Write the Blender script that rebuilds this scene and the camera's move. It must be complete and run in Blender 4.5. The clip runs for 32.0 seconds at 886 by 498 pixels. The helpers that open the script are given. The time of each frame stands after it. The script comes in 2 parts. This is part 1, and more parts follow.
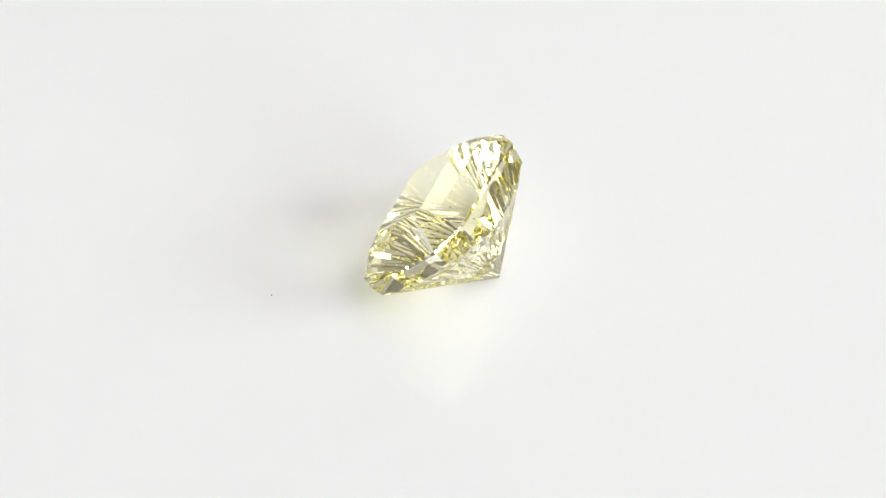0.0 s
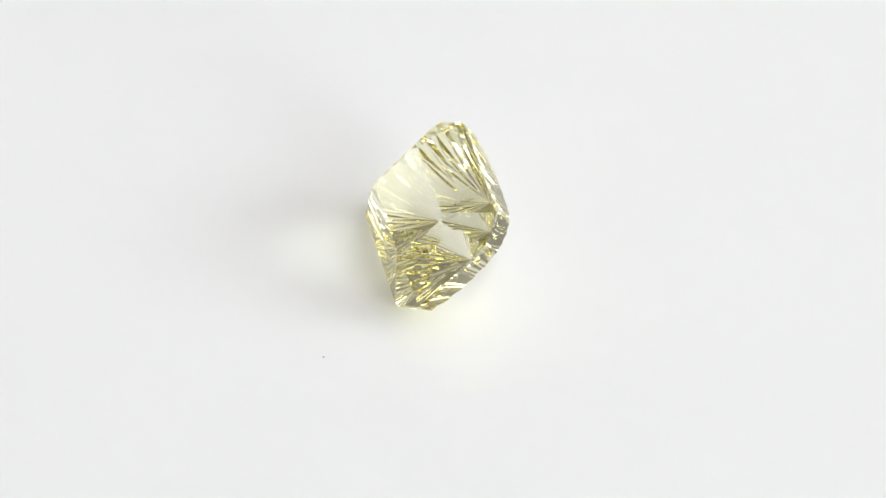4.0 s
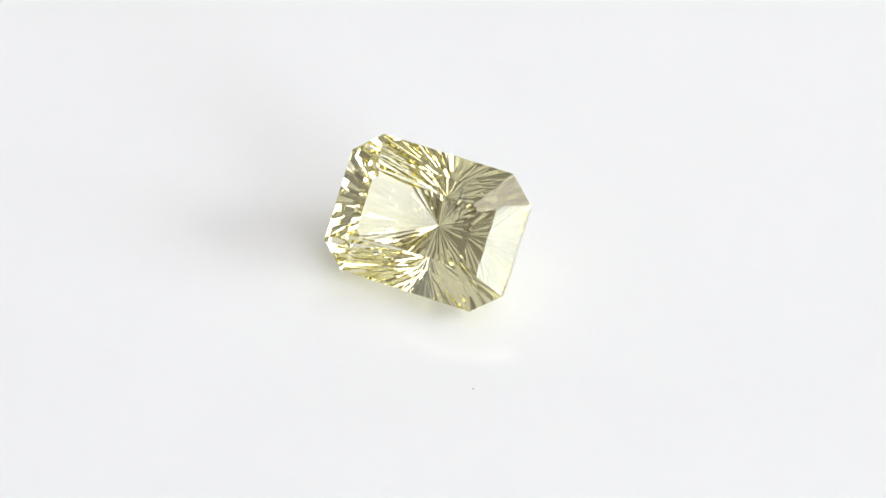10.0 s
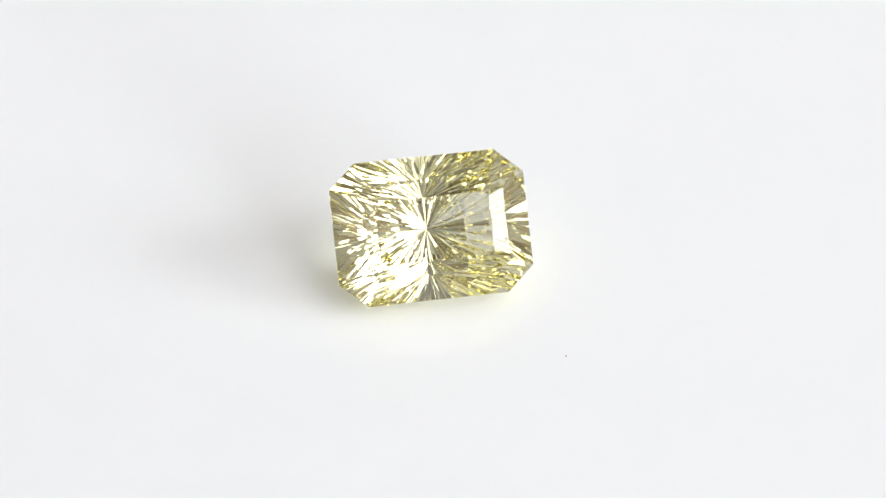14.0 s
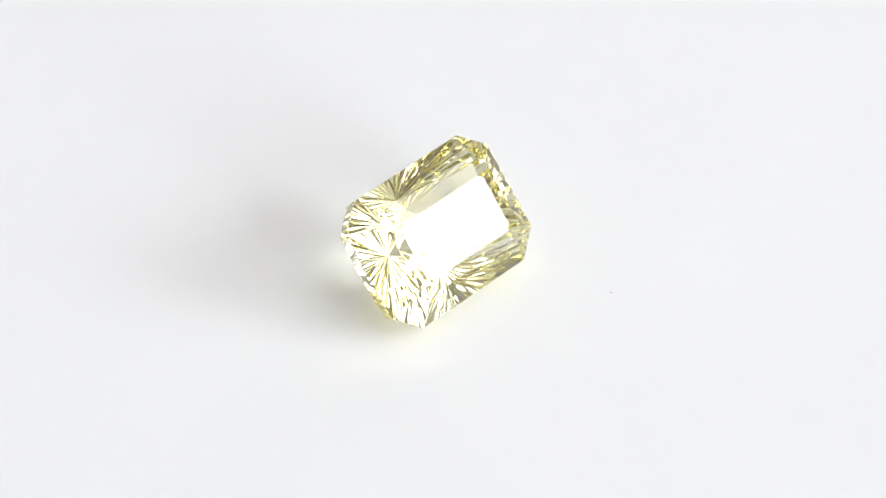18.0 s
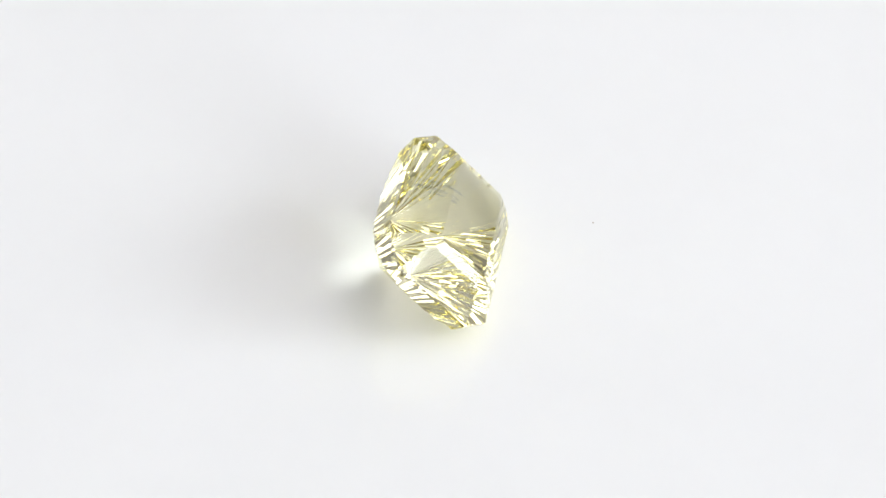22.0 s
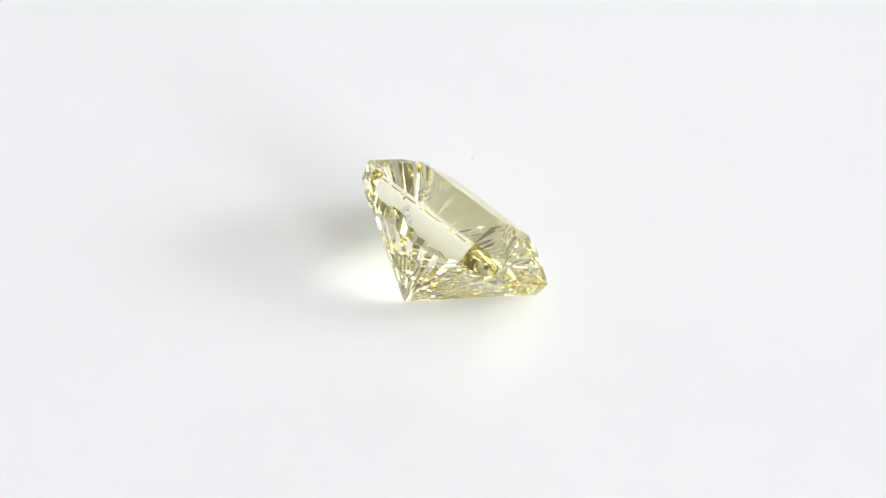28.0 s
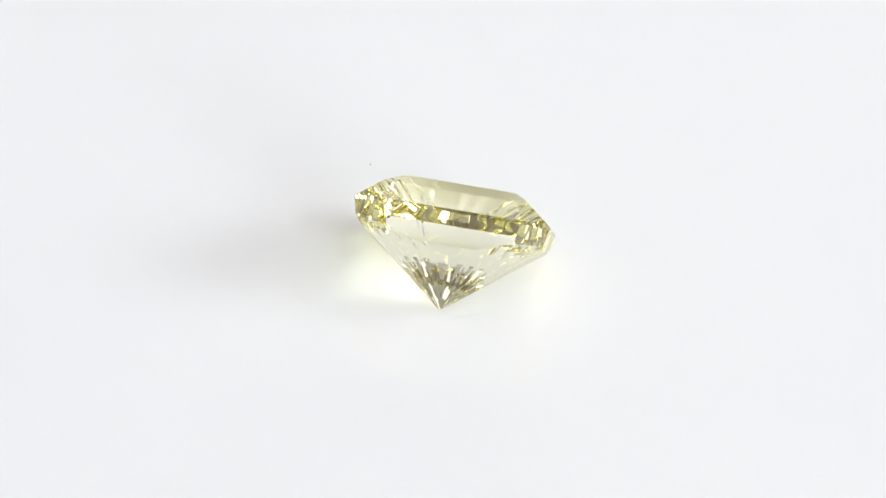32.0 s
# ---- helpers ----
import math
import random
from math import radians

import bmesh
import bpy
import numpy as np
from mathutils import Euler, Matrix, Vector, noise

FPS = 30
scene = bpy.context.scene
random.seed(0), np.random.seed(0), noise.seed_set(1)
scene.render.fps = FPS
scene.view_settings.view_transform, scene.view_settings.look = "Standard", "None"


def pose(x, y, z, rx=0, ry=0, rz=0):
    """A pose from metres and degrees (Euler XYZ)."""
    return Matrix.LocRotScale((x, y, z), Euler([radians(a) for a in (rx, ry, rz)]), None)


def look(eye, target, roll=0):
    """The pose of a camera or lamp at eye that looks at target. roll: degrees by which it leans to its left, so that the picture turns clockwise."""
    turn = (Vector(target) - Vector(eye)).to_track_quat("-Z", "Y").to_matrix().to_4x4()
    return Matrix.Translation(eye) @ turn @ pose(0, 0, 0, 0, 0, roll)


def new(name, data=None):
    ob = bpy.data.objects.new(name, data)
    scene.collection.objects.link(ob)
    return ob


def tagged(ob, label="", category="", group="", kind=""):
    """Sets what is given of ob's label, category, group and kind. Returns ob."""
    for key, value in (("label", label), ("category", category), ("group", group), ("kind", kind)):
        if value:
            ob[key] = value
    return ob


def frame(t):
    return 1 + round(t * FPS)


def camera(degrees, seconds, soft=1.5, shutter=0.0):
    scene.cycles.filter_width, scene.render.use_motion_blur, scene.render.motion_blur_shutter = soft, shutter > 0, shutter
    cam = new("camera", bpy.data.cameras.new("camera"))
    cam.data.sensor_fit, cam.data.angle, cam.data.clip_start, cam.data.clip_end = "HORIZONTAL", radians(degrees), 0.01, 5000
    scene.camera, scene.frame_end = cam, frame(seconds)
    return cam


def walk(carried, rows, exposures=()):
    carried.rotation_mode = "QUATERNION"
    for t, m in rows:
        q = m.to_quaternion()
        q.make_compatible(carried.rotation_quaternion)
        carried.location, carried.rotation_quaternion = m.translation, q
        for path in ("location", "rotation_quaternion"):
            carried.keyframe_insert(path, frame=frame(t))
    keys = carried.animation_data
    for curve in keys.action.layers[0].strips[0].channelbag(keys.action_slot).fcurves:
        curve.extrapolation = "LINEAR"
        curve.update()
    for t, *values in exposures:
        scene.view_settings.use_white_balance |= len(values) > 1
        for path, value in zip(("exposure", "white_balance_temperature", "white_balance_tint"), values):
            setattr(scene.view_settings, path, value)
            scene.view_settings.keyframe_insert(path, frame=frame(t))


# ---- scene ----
# The camera stands still on a tripod and looks down at the stone.
cam = camera(14.343, 32.0, soft=1.5)
EYE = look((0.000125, -0.160412, 0.147729), (0.000125, 0.001866, 0.0), 2.425)
walk(cam, [(0.0, EYE), (32.0, EYE)], exposures=[
    (0.0, -0.03, 6650, 10), (2.0, -0.05, 6640, 10), (3.0, -0.06, 6620, 10), (6.0, 0.0, 6570, 11), (13.0, 0.01, 6530, 11), (19.0, 0.01, 6510, 11),
    (25.0, 0.01, 6510, 11), (28.0, 0.01, 6500, 11), (30.0, -0.04, 6490, 11), (32.0, 0.01, 6490, 11)])

# Light goes round many times inside a cut stone.
scene.cycles.max_bounces, scene.cycles.glossy_bounces, scene.cycles.transmission_bounces = 32, 32, 32
scene.cycles.caustics_reflective = scene.cycles.caustics_refractive = True
scene.cycles.blur_glossy = 0.0

# ---- light ----
world = bpy.data.worlds.new("room_air")
world.use_nodes = True
world.node_tree.nodes["Background"].inputs["Color"].default_value = (0.55, 0.7, 1.0, 1)
world.node_tree.nodes["Background"].inputs["Strength"].default_value = 0.3
scene.world = world


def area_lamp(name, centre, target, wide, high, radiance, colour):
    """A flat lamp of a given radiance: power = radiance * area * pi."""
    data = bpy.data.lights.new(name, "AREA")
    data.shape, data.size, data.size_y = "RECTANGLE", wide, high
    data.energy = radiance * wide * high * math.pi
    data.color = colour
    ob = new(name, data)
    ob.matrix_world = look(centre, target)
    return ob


XW, XE, YS, YN, ZF, ZC = -2.2, 1.7, -2.95, 2.4, -0.78, 2.3   # the room
WINDOW_LIGHT, WALL_FILL_TINT, WARM_TINT = (0.88, 0.942, 1.0), (0.98, 0.985, 1.0), (1.0, 0.985, 0.97)
WINDOWS = [  # y from, y to, z from, z to: a low window and a tall one
    (-0.52, 0.27, 0.46, 1.26),
    (-2.8, -1.55, 0.05, 1.95),
]
FILL_GAP = (-1.50, -0.57, 0.2, 1.75)               # an unseen lamp added between the windows to brighten the stone
for (y0, y1, z0, z1), bright in zip(WINDOWS, (12.0, 10.0)):
    c = (XE + 0.04, (y0 + y1) / 2, (z0 + z1) / 2)
    area_lamp("window_light", c, (c[0] - 1, c[1], c[2]), y1 - y0, z1 - z0, bright, WINDOW_LIGHT)
y0, y1, z0, z1 = FILL_GAP
area_lamp("curtain_light", (XE + 0.04, (y0 + y1) / 2, (z0 + z1) / 2), (0, (y0 + y1) / 2, (z0 + z1) / 2), y1 - y0, z1 - z0, 2.2, WALL_FILL_TINT)
NORTH_FILLS = [(x - 0.18, x + 0.18, 0.875, 1.725) for x in (-0.75, 0.05, 0.65, 1.28)]   # unseen lamps added in the north wall to vary the stone's tip
for x0, x1, z0, z1 in NORTH_FILLS:
    area_lamp("curtain_light", ((x0 + x1) / 2, YN + 0.03, (z0 + z1) / 2), ((x0 + x1) / 2, 0, (z0 + z1) / 2), x1 - x0, z1 - z0, 1.8, WALL_FILL_TINT)
LOW_PANE = (1.48, 1.68, 0.33, 0.53)                      # a small low window
area_lamp("window_light", (1.58, YN + 0.03, 0.43), (1.58, 0, 0.43), 0.2, 0.2, 26, WARM_TINT)
for x in (0.5, 0.97, 1.44):                              # unseen fill lamps added overhead, without fixtures
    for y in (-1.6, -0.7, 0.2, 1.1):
        area_lamp("ceiling_panel_light", (x, y, ZC - 0.02), (x, y, 0), 0.36, 0.6, 3.78, WARM_TINT)


# ---- materials ----
def material(name):
    m = bpy.data.materials.new(name)
    m.use_nodes = True
    nt = m.node_tree
    nt.nodes.clear()
    out = nt.nodes.new("ShaderNodeOutputMaterial")
    return m, nt, out


def painted(name, low, high, scale, rough, bump=0.0, coat=0.0, ior=1.5, opal=0.0):
    """A paint or plastic: colour wanders between low and high at two scales, with a fine relief."""
    m, nt, out = material(name)
    n, l = nt.nodes, nt.links
    b = n.new("ShaderNodeBsdfPrincipled")
    co = n.new("ShaderNodeTexCoord")
    big, fine = n.new("ShaderNodeTexNoise"), n.new("ShaderNodeTexNoise")
    big.inputs["Scale"].default_value, fine.inputs["Scale"].default_value = scale, scale * 14
    big.inputs["Detail"].default_value, fine.inputs["Detail"].default_value = 3, 4
    l.new(co.outputs["Object"], big.inputs["Vector"])
    l.new(co.outputs["Object"], fine.inputs["Vector"])
    add = n.new("ShaderNodeMix")
    add.data_type = "FLOAT"
    add.inputs[0].default_value = 0.35
    l.new(big.outputs["Fac"], add.inputs[2])
    l.new(fine.outputs["Fac"], add.inputs[3])
    ramp = n.new("ShaderNodeValToRGB")
    ramp.color_ramp.elements[0].position, ramp.color_ramp.elements[1].position = 0.3, 0.7
    ramp.color_ramp.elements[0].color, ramp.color_ramp.elements[1].color = (*low, 1), (*high, 1)
    l.new(add.outputs[0], ramp.inputs[0])
    l.new(ramp.outputs[0], b.inputs["Base Color"])
    b.inputs["Roughness"].default_value, b.inputs["IOR"].default_value = rough, ior
    b.inputs["Coat Weight"].default_value = coat
    if opal:                                            # light spreads inside the milky plastic
        b.inputs["Subsurface Weight"].default_value, b.inputs["Subsurface Scale"].default_value = 1.0, opal
        b.inputs["Subsurface Radius"].default_value = (1.0, 1.0, 1.0)
    if bump:
        bm_ = n.new("ShaderNodeBump")
        bm_.inputs["Strength"].default_value, bm_.inputs["Distance"].default_value = bump, 0.0001
        l.new(fine.outputs["Fac"], bm_.inputs["Height"])
        l.new(bm_.outputs[0], b.inputs["Normal"])
    l.new(b.outputs[0], out.inputs["Surface"])
    return m


def gem_glass(name, through_colour, mirror_colour, ior):
    """Clear coloured crystal: light loses a little blue at each face, more where a face throws it back."""
    m, nt, out = material(name)
    n, l = nt.nodes, nt.links
    clear, gloss, edge, mix = n.new("ShaderNodeBsdfRefraction"), n.new("ShaderNodeBsdfGlossy"), n.new("ShaderNodeFresnel"), n.new("ShaderNodeMixShader")
    clear.inputs["Color"].default_value, gloss.inputs["Color"].default_value = (*through_colour, 1), (*mirror_colour, 1)
    clear.inputs["Roughness"].default_value = gloss.inputs["Roughness"].default_value = 0.0
    clear.inputs["IOR"].default_value = edge.inputs["IOR"].default_value = ior
    l.new(edge.outputs[0], mix.inputs[0])
    l.new(clear.outputs[0], mix.inputs[1])
    l.new(gloss.outputs[0], mix.inputs[2])
    l.new(mix.outputs[0], out.inputs["Surface"])
    return m


CRYSTAL = gem_glass("yellow_crystal", (0.9845, 0.979, 0.902), (0.962, 0.9495, 0.824), 1.76)


def veil_film(name, colour):
    """A thin cloudy film inside the stone that lets most light pass and takes some warmth out of it."""
    m, nt, out = material(name)
    n, l = nt.nodes, nt.links
    film, ramp = n.new("ShaderNodeBsdfTransparent"), n.new("ShaderNodeValToRGB")
    co, wisp = n.new("ShaderNodeTexCoord"), n.new("ShaderNodeTexNoise")
    wisp.inputs["Scale"].default_value, wisp.inputs["Detail"].default_value = 2200, 3
    l.new(co.outputs["Object"], wisp.inputs["Vector"])
    ramp.color_ramp.elements[0].position, ramp.color_ramp.elements[1].position = 0.3, 0.62
    ramp.color_ramp.elements[0].color, ramp.color_ramp.elements[1].color = (0.97, 0.975, 0.99, 1), (*colour, 1)
    l.new(wisp.outputs["Fac"], ramp.inputs[0])
    l.new(ramp.outputs[0], film.inputs["Color"])
    l.new(film.outputs[0], out.inputs["Surface"])
    return m


VEIL = veil_film("cloudy_film", (0.74, 0.77, 0.9))
FLECK = painted("dark_fleck", (0.03, 0.025, 0.02), (0.07, 0.055, 0.04), 9000, 0.6)
ACRYLIC = painted("white_acrylic", (0.85, 0.855, 0.86), (0.865, 0.87, 0.87), 30, 0.012, 0.0, 0.0, 1.55, 0.0024)
DESK = painted("desk_wood", (0.16, 0.10, 0.06), (0.26, 0.17, 0.10), 6, 0.45, 0.3)
WALL = painted("wall_paint", (0.66, 0.65, 0.63), (0.72, 0.71, 0.69), 2, 0.7, 0.3)
# Unseen wall, darkened so the stone mirrors dark where the camera stands.
DARKENED_WALL = painted("darkened_wall", (0.16, 0.12, 0.08), (0.22, 0.17, 0.12), 2, 0.7, 0.3)
# Unseen ceiling, toned down so the stone shows darker streaks.
CEILING = painted("dimmed_ceiling", (0.33, 0.315, 0.3), (0.38, 0.365, 0.35), 2, 0.8, 0.3)
FLOOR = painted("floor_boards", (0.12, 0.08, 0.05), (0.2, 0.13, 0.08), 3, 0.5, 0.3)
DUST = painted("brown_dust", (0.34, 0.27, 0.21), (0.5, 0.41, 0.33), 9000, 0.9)


# ---- building helpers ----
def part(name, bm, mat, parent=None, label=""):
    me = bpy.data.meshes.new(name)
    bm.to_mesh(me)
    bm.free()
    me.materials.append(mat)
    ob = new(name, me)
    if parent is not None:
        ob.parent = parent
    if label:
        ob["label"] = label
    return ob


def box_bm(x0, x1, y0, y1, z0, z1, bevel=0.0):
    bm = bmesh.new()
    bmesh.ops.create_cube(bm, size=1)
    for v in bm.verts:
        v.co = Vector((x0 if v.co.x < 0 else x1, y0 if v.co.y < 0 else y1, z0 if v.co.z < 0 else z1))
    if bevel:
        bmesh.ops.bevel(bm, geom=bm.edges[:], offset=bevel, segments=2, affect="EDGES")
    return bm


def joined(bms):
    """One bmesh out of several."""
    out = bmesh.new()
    for b in bms:
        me = bpy.data.meshes.new("piece")
        b.to_mesh(me)
        b.free()
        out.from_mesh(me)
        bpy.data.meshes.remove(me)
    return out


# ---- the room that closes the place ----
T = 0.15


def wall_bm(along_y, near, far, start, end, openings):
    """A wall between near and far, from start to end, with openings (from, to, low, high) cut through it."""
    def box(u0, u1, z0, z1):
        return box_bm(near, far, u0, u1, z0, z1) if along_y else box_bm(u0, u1, near, far, z0, z1)
    bms, at = [], start
    for u0, u1, z0, z1 in sorted(openings):
        bms += [box(at, u0, ZF, ZC), box(u0, u1, ZF, z0), box(u0, u1, z1, ZC)]
        at = u1
    return joined(bms + [box(at, end, ZF, ZC)])


tagged(part("floor", box_bm(XW - T, XE + T, YS - T, YN + T, ZF - 0.1, ZF), FLOOR), "dark brown wooden floor of the room", "floor", kind="structure")
tagged(part("ceiling", box_bm(XW - T, XE + T, YS - T, YN + T, ZC, ZC + 0.1), CEILING), "unseen grey ceiling, toned down to darken the stone's reflections", "ceiling", kind="structure")
tagged(part("wall_west", wall_bm(True, XW - T, XW, YS, YN, []), WALL), "plain white painted room wall", "wall", kind="structure")
tagged(part("wall_north", wall_bm(False, YN, YN + T, XW - T, XE + T, NORTH_FILLS + [LOW_PANE]), WALL), "white painted wall with a low window and openings for added lamps", "wall", kind="structure")
tagged(part("wall_south", wall_bm(False, YS - T, YS, XW - T, XE + T, []), DARKENED_WALL), "unseen room wall, dark brown to darken the stone's reflections", "wall", kind="structure")
tagged(part("wall_east", wall_bm(True, XE, XE + T, YS, YN, WINDOWS + [FILL_GAP]), WALL), "white painted wall with two window openings and an added lamp's opening", "wall", kind="structure")

# ---- desk and turntable ----
tagged(part("desk", box_bm(-0.6, 0.6, -0.35, 0.35, ZF, -0.012, 0.003), DESK), "brown wooden desk under the white turntable", "desk", kind="structure")


def disc_bm(radius, z0, z1, round_, steps=128):
    """A turned disc with a rounded rim."""
    bm = bmesh.new()
    prof = [(0.0, z1), (radius - round_, z1)]
    prof += [(radius - round_ + round_ * math.sin(a), z1 - round_ + round_ * math.cos(a)) for a in (math.pi / 8, math.pi / 4, 3 * math.pi / 8, math.pi / 2)]
    prof += [(radius, z0), (0.0, z0)]
    rings = []
    for r, z in prof:
        if r == 0:
            rings.append([bm.verts.new((0, 0, z))])
        else:
            rings.append([bm.verts.new((r * math.cos(2 * math.pi * i / steps), r * math.sin(2 * math.pi * i / steps), z)) for i in range(steps)])
    for a, b in zip(rings, rings[1:]):
        for i in range(steps):
            j = (i + 1) % steps
            if len(a) == 1:
                bm.faces.new((a[0], b[i], b[j]))
            elif len(b) == 1:
                bm.faces.new((a[i], b[0], a[j]))
            else:
                bm.faces.new((a[i], b[i], b[j], a[j]))
    return bm


turntable = tagged(new("turntable"), "slowly turning glossy white acrylic display turntable", "turntable")
part("platter", disc_bm(0.11, -0.006, 0.0, 0.0015), ACRYLIC, turntable)
part("base", disc_bm(0.095, -0.012, -0.0062, 0.001), ACRYLIC, turntable)

# ---- the gemstone ----
MM = 0.001
G_L, G_W, G_CX, G_CY = 6.0, 4.392, 1.673, 1.512      # half length, half width, cut corners
G_DEPTH, G_GIRDLE, G_TABLE_Z = 5.736, 0.20, 1.98    # culet depth, girdle top, table height
T_L, T_R, T_U, T_D = 3.55, 3.45, 1.85, 2.0          # the table's reach to either end and either long side
OUTER, OUTER_L, INNER_R, INNER_L, INNER_U, INNER_D, INNER_C = 40, 38.5, 25.5, 27.5, 28, 29, 26   # slopes of the crown's steps
HEAD, TILT, LEAN = 0.0701, 0.8084, -0.0305
CULET = Vector((-0.861, 3.632, 0.0))
TURN = Euler((0, 0, HEAD)).to_matrix() @ Euler((TILT, 0, 0)).to_matrix() @ Euler((0, LEAN, 0)).to_matrix()


def gem_place(v):
    """From the stone's own axes (table up, millimetres) to where it lies on the platter."""
    return (TURN @ (Vector(v) + Vector((0, 0, G_DEPTH))) + CULET) * MM


def octagon(l, w, cx, cy, dy=0.0):
    return [Vector((x, y + dy)) for x, y in ((l - cx, w), (l, w - cy), (l, -(w - cy)), (l - cx, -w), (-(l - cx), -w), (-l, -(w - cy)), (-l, w - cy), (-(l - cx), w))]


def crown_body():
    """The convex upper part, cut plane by plane: girdle walls, crown steps, corner facets, table."""
    bm = box_bm(-9, 9, -9, 9, 0, 6)
    cuts = []
    girdle = octagon(G_L, G_W, G_CX, G_CY)
    for a, b in zip(girdle, girdle[1:] + girdle[:1]):
        d = (b - a)
        cuts.append((Vector((a.x, a.y, 0)), Vector((-d.y, d.x, 0)).normalized()))
    for i, (p_, n) in enumerate(cuts):
        if n.dot(Vector((p_.x, p_.y, 0))) < 0:
            cuts[i] = (p_, -n)
    zt, zg = G_TABLE_Z, G_GIRDLE
    cuts.append((Vector((0, 0, zt)), Vector((0, 0, 1))))

    def step(x, y, z, away, slope):
        """A facet through a point, leaning out by that many degrees."""
        cuts.append((Vector((x, y, z)), away * math.sin(radians(slope)) + Vector((0, 0, math.cos(radians(slope))))))

    # two steps all round: a flat one at the table, a steeper one at the girdle
    for away, edge, table, inner in (((1, 0, 0), G_L, T_R, INNER_R), ((-1, 0, 0), G_L, T_L, INNER_L), ((0, 1, 0), G_W, T_U, INNER_U), ((0, -1, 0), G_W, T_D, INNER_D)):
        away = Vector(away)
        step(*(away * edge)[:2], zg, away, OUTER_L if away.x < 0 else OUTER)
        step(*(away * table)[:2], zt, away, inner)
    for sx in (1, -1):
        for sy in (1, -1):
            away = Vector((sx * G_CY, sy * G_CX, 0)).normalized()
            step(sx * (G_L - G_CX), sy * G_W, zg, away, OUTER)
            step(sx * (T_R if sx > 0 else T_L) - away.x * 0.22, sy * (T_U if sy > 0 else T_D) - away.y * 0.22, zt, away, INNER_C)
    for k, (co, n) in enumerate(cuts):
        res = bmesh.ops.bisect_plane(bm, geom=bm.verts[:] + bm.edges[:] + bm.faces[:], dist=1e-5, plane_co=co, plane_no=n, clear_outer=True)
        edges = [e for e in res["geom_cut"] if isinstance(e, bmesh.types.BMEdge)]
        if edges:
            bmesh.ops.edgenet_fill(bm, edges=[e for e in edges if e.is_boundary])
    bmesh.ops.recalc_face_normals(bm, faces=bm.faces[:])
    return bm


def facet_object(name, verts, faces, label=""):
    bm = bmesh.new()
    vs = [bm.verts.new(gem_place(v)) for v in verts]
    for f in faces:
        bm.faces.new([vs[i] for i in f])
    return part(name, bm, CRYSTAL, gemstone, label)


gemstone = tagged(new("gemstone"), "pale yellow clear faceted gemstone, cut-corner rectangle, lying tilted on its pavilion", "gemstone")


def build_crown():
    bm = crown_body()
    for f in bm.faces:
        n, c = f.normal, f.calc_center_median()
        if n.z < -0.9:
            continue                                   # open towards the pavilion
        if n.z > 0.999:
            name = "table_facet"
        elif abs(n.z) < 0.02:
            name = "girdle_facet"
        else:
            name = "crown_facet"
        verts = [v.co.copy() for v in f.verts]
        facet_object(name, verts, [list(range(len(verts)))])
    bm.free()


# pavilion: a steep band under the girdle, then narrow flutes on a bowed cone that all run to the culet
CONE_X, CONE_Y, CONE_POWER = 7.3, 6.35, 3.0                        # reach of the cone at the girdle's level, roundness of its outline
BAND = 0.04                                           # how fast the band under the girdle draws in
FLUTE = 0.08                                           # hollow of a flute, as a share of its width
TIER = 0.4                                              # where the two tiers of flutes meet


def edge_point(a, b, w):
    """A point on a side of the octagon, w of the way along it."""
    return a.lerp(b, w)


def cone_radius(c, s, reach_y):
    reach_y = CONE_Y if s > 0 else reach_y
    return ((abs(c) / CONE_X) ** CONE_POWER + (abs(s) / reach_y) ** CONE_POWER) ** (-1 / CONE_POWER)


def ridge_point(q, reach_y):
    """Where the cone meets the band, straight below the girdle point q."""
    r = q.length
    cone = cone_radius(q.x / r, q.y / r, reach_y)
    z = (cone - r) / (BAND * r - cone / G_DEPTH)
    return Vector((q.x * (1 + BAND * z), q.y * (1 + BAND * z), z))


def lowest(reach_y, outline):
    row, low = TURN[2], 9.0
    for k in range(8):
        for i in range(13):
            v = ridge_point(edge_point(outline[k], outline[(k + 1) % 8], i / 12), reach_y)
            low = min(low, row[0] * v.x + row[1] * v.y + row[2] * (v.z + G_DEPTH))
    return low


def hollowed(v, depth):
    """A point of the cone, pushed square into the stone."""
    flat = math.hypot(v.x, v.y)
    rise = v.z + G_DEPTH
    n = Vector((-v.x / flat * rise, -v.y / flat * rise, flat)).normalized()
    return v + n * depth


def on_band(q, v, depth):
    """Where a hollow of that depth, running out under the point v, cuts the flat band below the girdle point q."""
    flat = math.hypot(v.x, v.y)
    z = min(v.z + depth * math.hypot(flat, v.z + G_DEPTH) / flat, -0.05)
    return Vector((q.x * (1 + BAND * z), q.y * (1 + BAND * z), z))


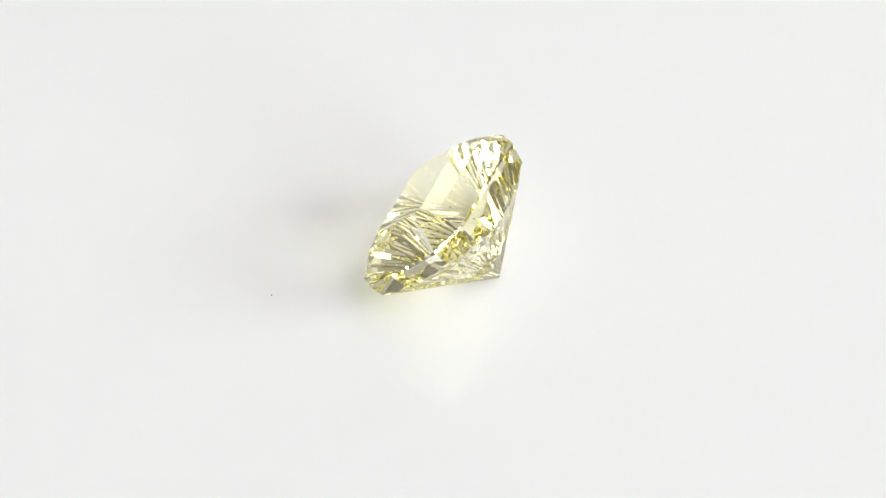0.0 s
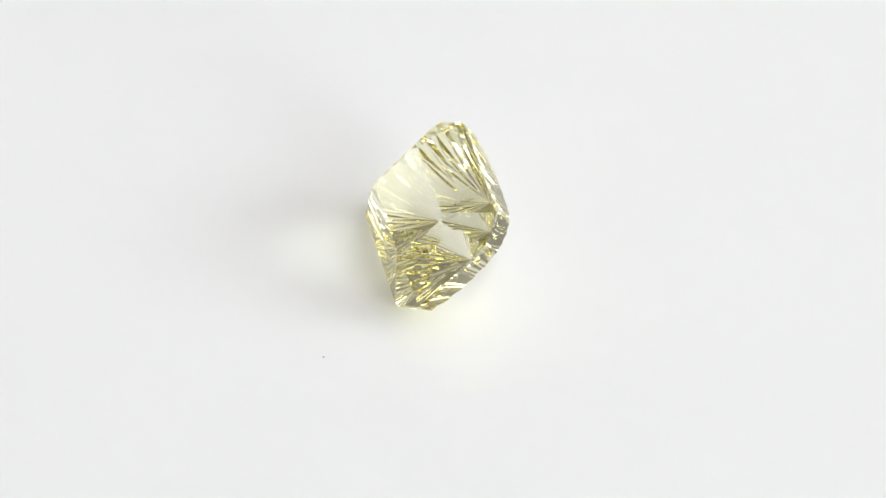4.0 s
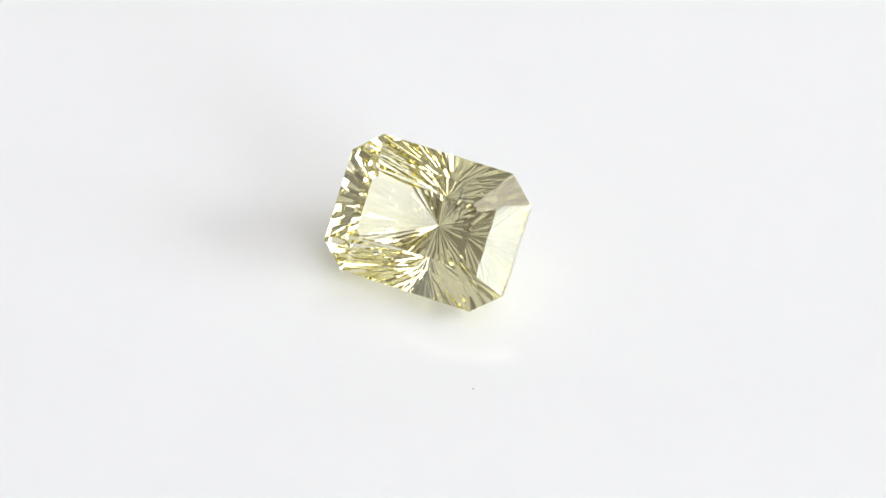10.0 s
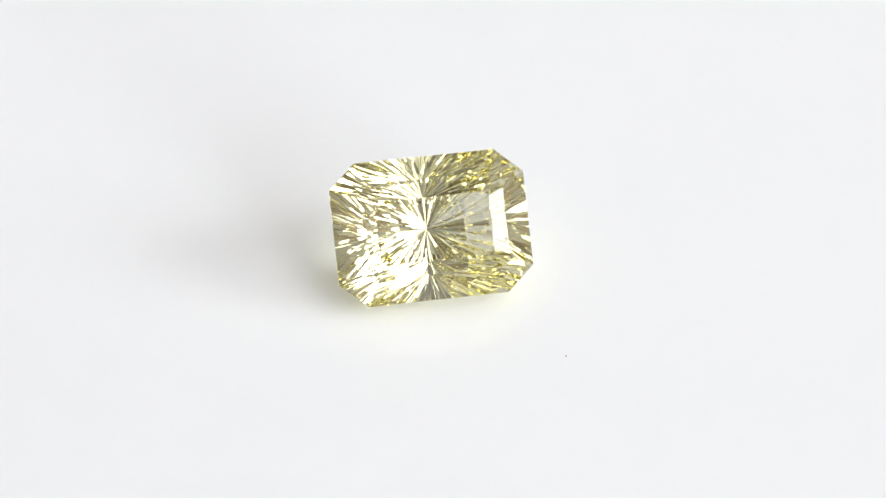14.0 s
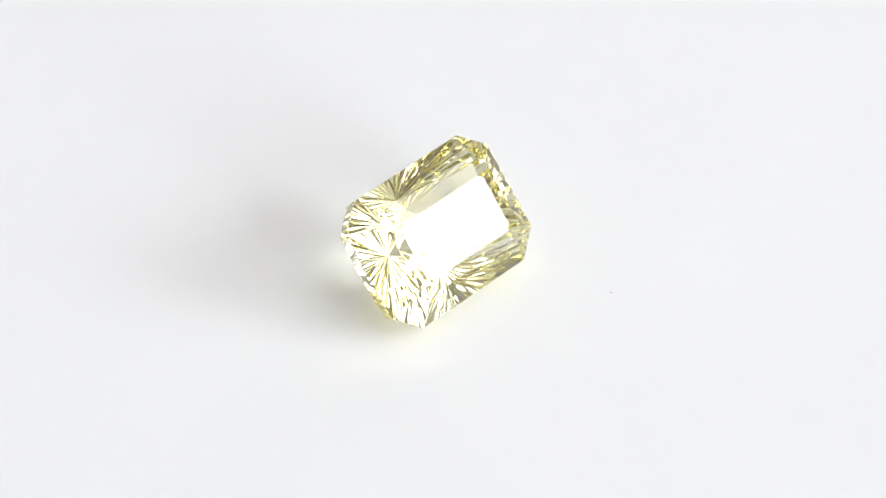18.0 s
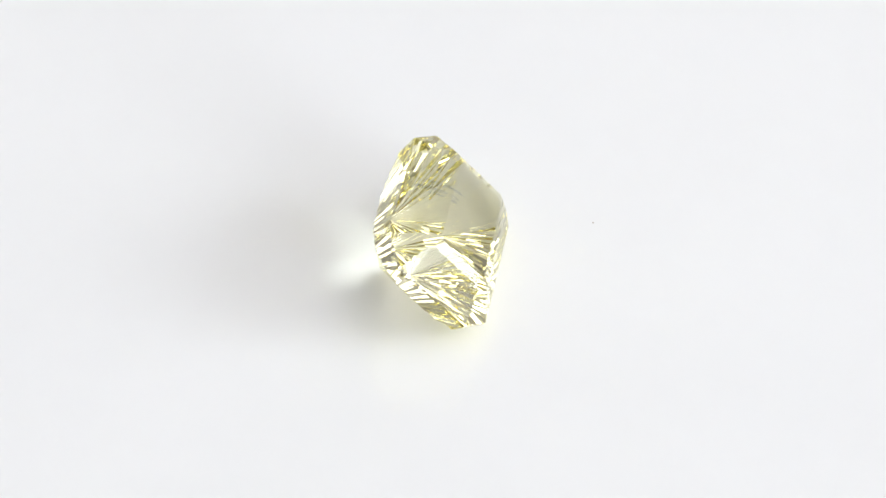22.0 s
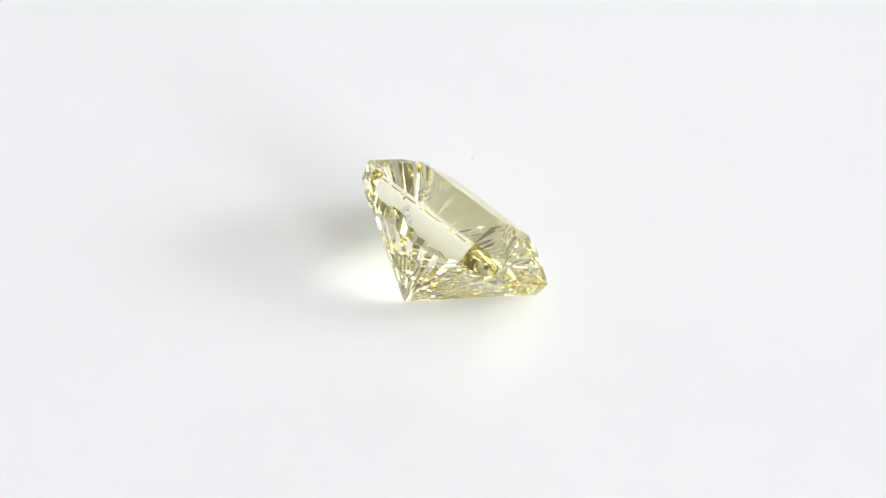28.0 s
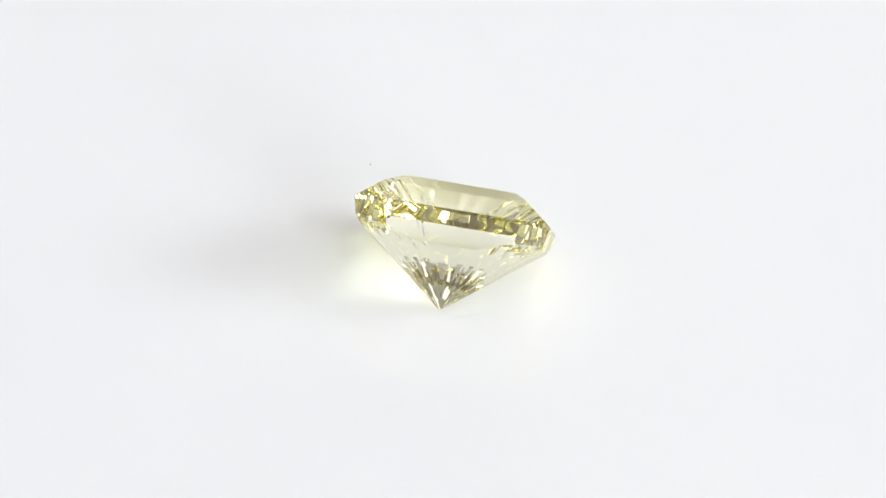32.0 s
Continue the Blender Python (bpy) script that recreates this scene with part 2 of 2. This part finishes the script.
def build_pavilion():
    rng = random.Random(5)
    up = octagon(G_L, G_W, G_CX, G_CY)
    # the bow of the long sides, so that the stone rests on the culet and on one ridge
    a, b = 4.8, 7.0
    for _ in range(40):
        reach_y = (a + b) / 2
        a, b = (a, reach_y) if lowest(reach_y, up) < 0 else (reach_y, b)
    culet = Vector((0, 0, -G_DEPTH))
    counts = (3, 5, 3, 7, 3, 5, 3, 7)
    for k in range(8):
        a_up, b_up = up[k], up[(k + 1) % 8]
        n_fl = counts[k]
        stops = [0.0] + [(i + rng.uniform(-0.1, 0.1)) / n_fl for i in range(1, n_fl)] + [1.0]
        depths = [0.06] + [FLUTE * (b_up - a_up).length / n_fl * rng.uniform(0.8, 1.2) for _ in range(1, n_fl)] + [0.06]
        ridges = [ridge_point(edge_point(a_up, b_up, w), reach_y) for w in stops]
        band_top, band_low = [], []
        for i in range(n_fl):
            r0, r1 = ridges[i], ridges[i + 1]
            depth = FLUTE * (r1 - r0).length * rng.uniform(0.8, 1.2)
            rim = [r0, on_band(edge_point(a_up, b_up, (stops[i] + stops[i + 1]) / 2), (r0 + r1) / 2, depth), r1]
            for w, v in zip((stops[i], (stops[i] + stops[i + 1]) / 2, stops[i + 1]), rim):
                if i == 0 or v is not r0:
                    q = edge_point(a_up, b_up, w)
                    band_top.append(Vector((q.x, q.y, 0)))
                    band_low.append(v)
            # lower down ridge and hollow change places
            ring = [hollowed(culet.lerp(r0, TIER), depths[i] * TIER), culet.lerp((r0 + r1) / 2, TIER), hollowed(culet.lerp(r1, TIER), depths[i + 1] * TIER)]
            facet_object("pavilion_flute", rim + ring + [culet], [(0, 1, 4), (0, 4, 3), (2, 4, 1), (2, 5, 4), (3, 4, 6), (4, 5, 6)])
        m = len(band_top)
        facet_object("lower_girdle_facet", band_top + band_low, [[j, m + j, m + j + 1, j + 1] for j in range(m - 1)])


def face_outwards():
    """Turns every facet's faces away from the stone's middle."""
    mid = gem_place((0, 0, -0.8))
    for ob in gemstone.children:
        bm = bmesh.new()
        bm.from_mesh(ob.data)
        for f in bm.faces:
            f.normal_update()
            if f.normal.dot(f.calc_center_median() - mid) < 0:
                f.normal_flip()
        bm.to_mesh(ob.data)
        bm.free()


build_crown()
build_pavilion()
face_outwards()


# ---- flaws and a dark spot in the stone ----
def sliver_bm(centre, along, across, length, width):
    """A flat wisp, pointed at both ends and uneven along its rims."""
    bm = bmesh.new()
    a, b, rng = Vector(along).normalized(), Vector(across).normalized(), random.Random(int(length * 100))
    up_, low_ = [], []
    for i in range(13):
        u = i / 12 * 2 - 1
        w = width * (1 - u * u) ** 0.7
        mid = Vector(centre) + a * (u * length / 2) + a.cross(b) * (0.06 * math.sin(3 * u))
        up_.append(bm.verts.new(gem_place(mid + b * w * rng.uniform(0.5, 1.1))))
        low_.append(bm.verts.new(gem_place(mid - b * w * rng.uniform(0.5, 1.1))))
    for i in range(12):
        bm.faces.new((low_[i], low_[i + 1], up_[i + 1], up_[i]))
    return bm


def crumb_bm(centre, radius, flat):
    bm = bmesh.new()
    bmesh.ops.create_icosphere(bm, subdivisions=2, radius=radius)
    for v in bm.verts:
        v.co *= 1 + 0.6 * noise.noise(v.co * 1.3 / radius)
        v.co = gem_place(Vector((v.co.x, v.co.y * flat, v.co.z)) + Vector(centre))
    return bm


for shift, slide, length, width in ((-0.3, 0.1, 2.2, 0.2), (0.3, -0.1, 1.9, 0.2), (0.62, 0.3, 0.9, 0.1)):
    along, across = Vector((0.07, -0.88, 0.46)), Vector((-0.69, -0.35, -0.54))
    part("inclusion_veil", sliver_bm(Vector((1.75, 1.4, -0.85)) + across * shift + along * slide, along, across, length, width), VEIL, gemstone, "wispy bluish internal veil")
part("inclusion_fleck", crumb_bm((1.7, 1.5, -0.55), 0.06, 0.7), FLECK, gemstone, "tiny dark internal fleck")
# A dark crumb stands in for a dark reflection inside the stone.
part("girdle_nick", crumb_bm((4.2, -4.37, 0.1), 0.08, 0.4), FLECK, gemstone, "small dark spot at the girdle, standing in for a dark reflection")

# ---- a grain of dust on the platter ----
SPECK_R, SPECK_A = 0.010691, -0.9023
bm = bmesh.new()
bmesh.ops.create_icosphere(bm, subdivisions=2, radius=0.000055)
for v in bm.verts:
    v.co *= 1 + 0.5 * noise.noise(v.co * 16000)
    v.co.z *= 0.7
low_z = min(v.co.z for v in bm.verts)
for v in bm.verts:
    v.co.z -= low_z
speck = tagged(part("dust_grain", bm, DUST), "tiny dark brown grain of dust on the white platter", "dust")


# ---- what turns ----
def turn_angle(t):
    return 0.15188 * (t - 13) + 0.03308 * ((t - 13) / 16) ** 2


def motions():
    times = [i * 0.5 for i in range(65)]
    spin = [(t, Matrix.Rotation(turn_angle(t), 4, "Z")) for t in times]
    walk(turntable, spin)
    walk(gemstone, spin)
    walk(speck, [(t, m @ Matrix.Translation((SPECK_R * math.cos(SPECK_A), SPECK_R * math.sin(SPECK_A), 0))) for t, m in spin])


motions()
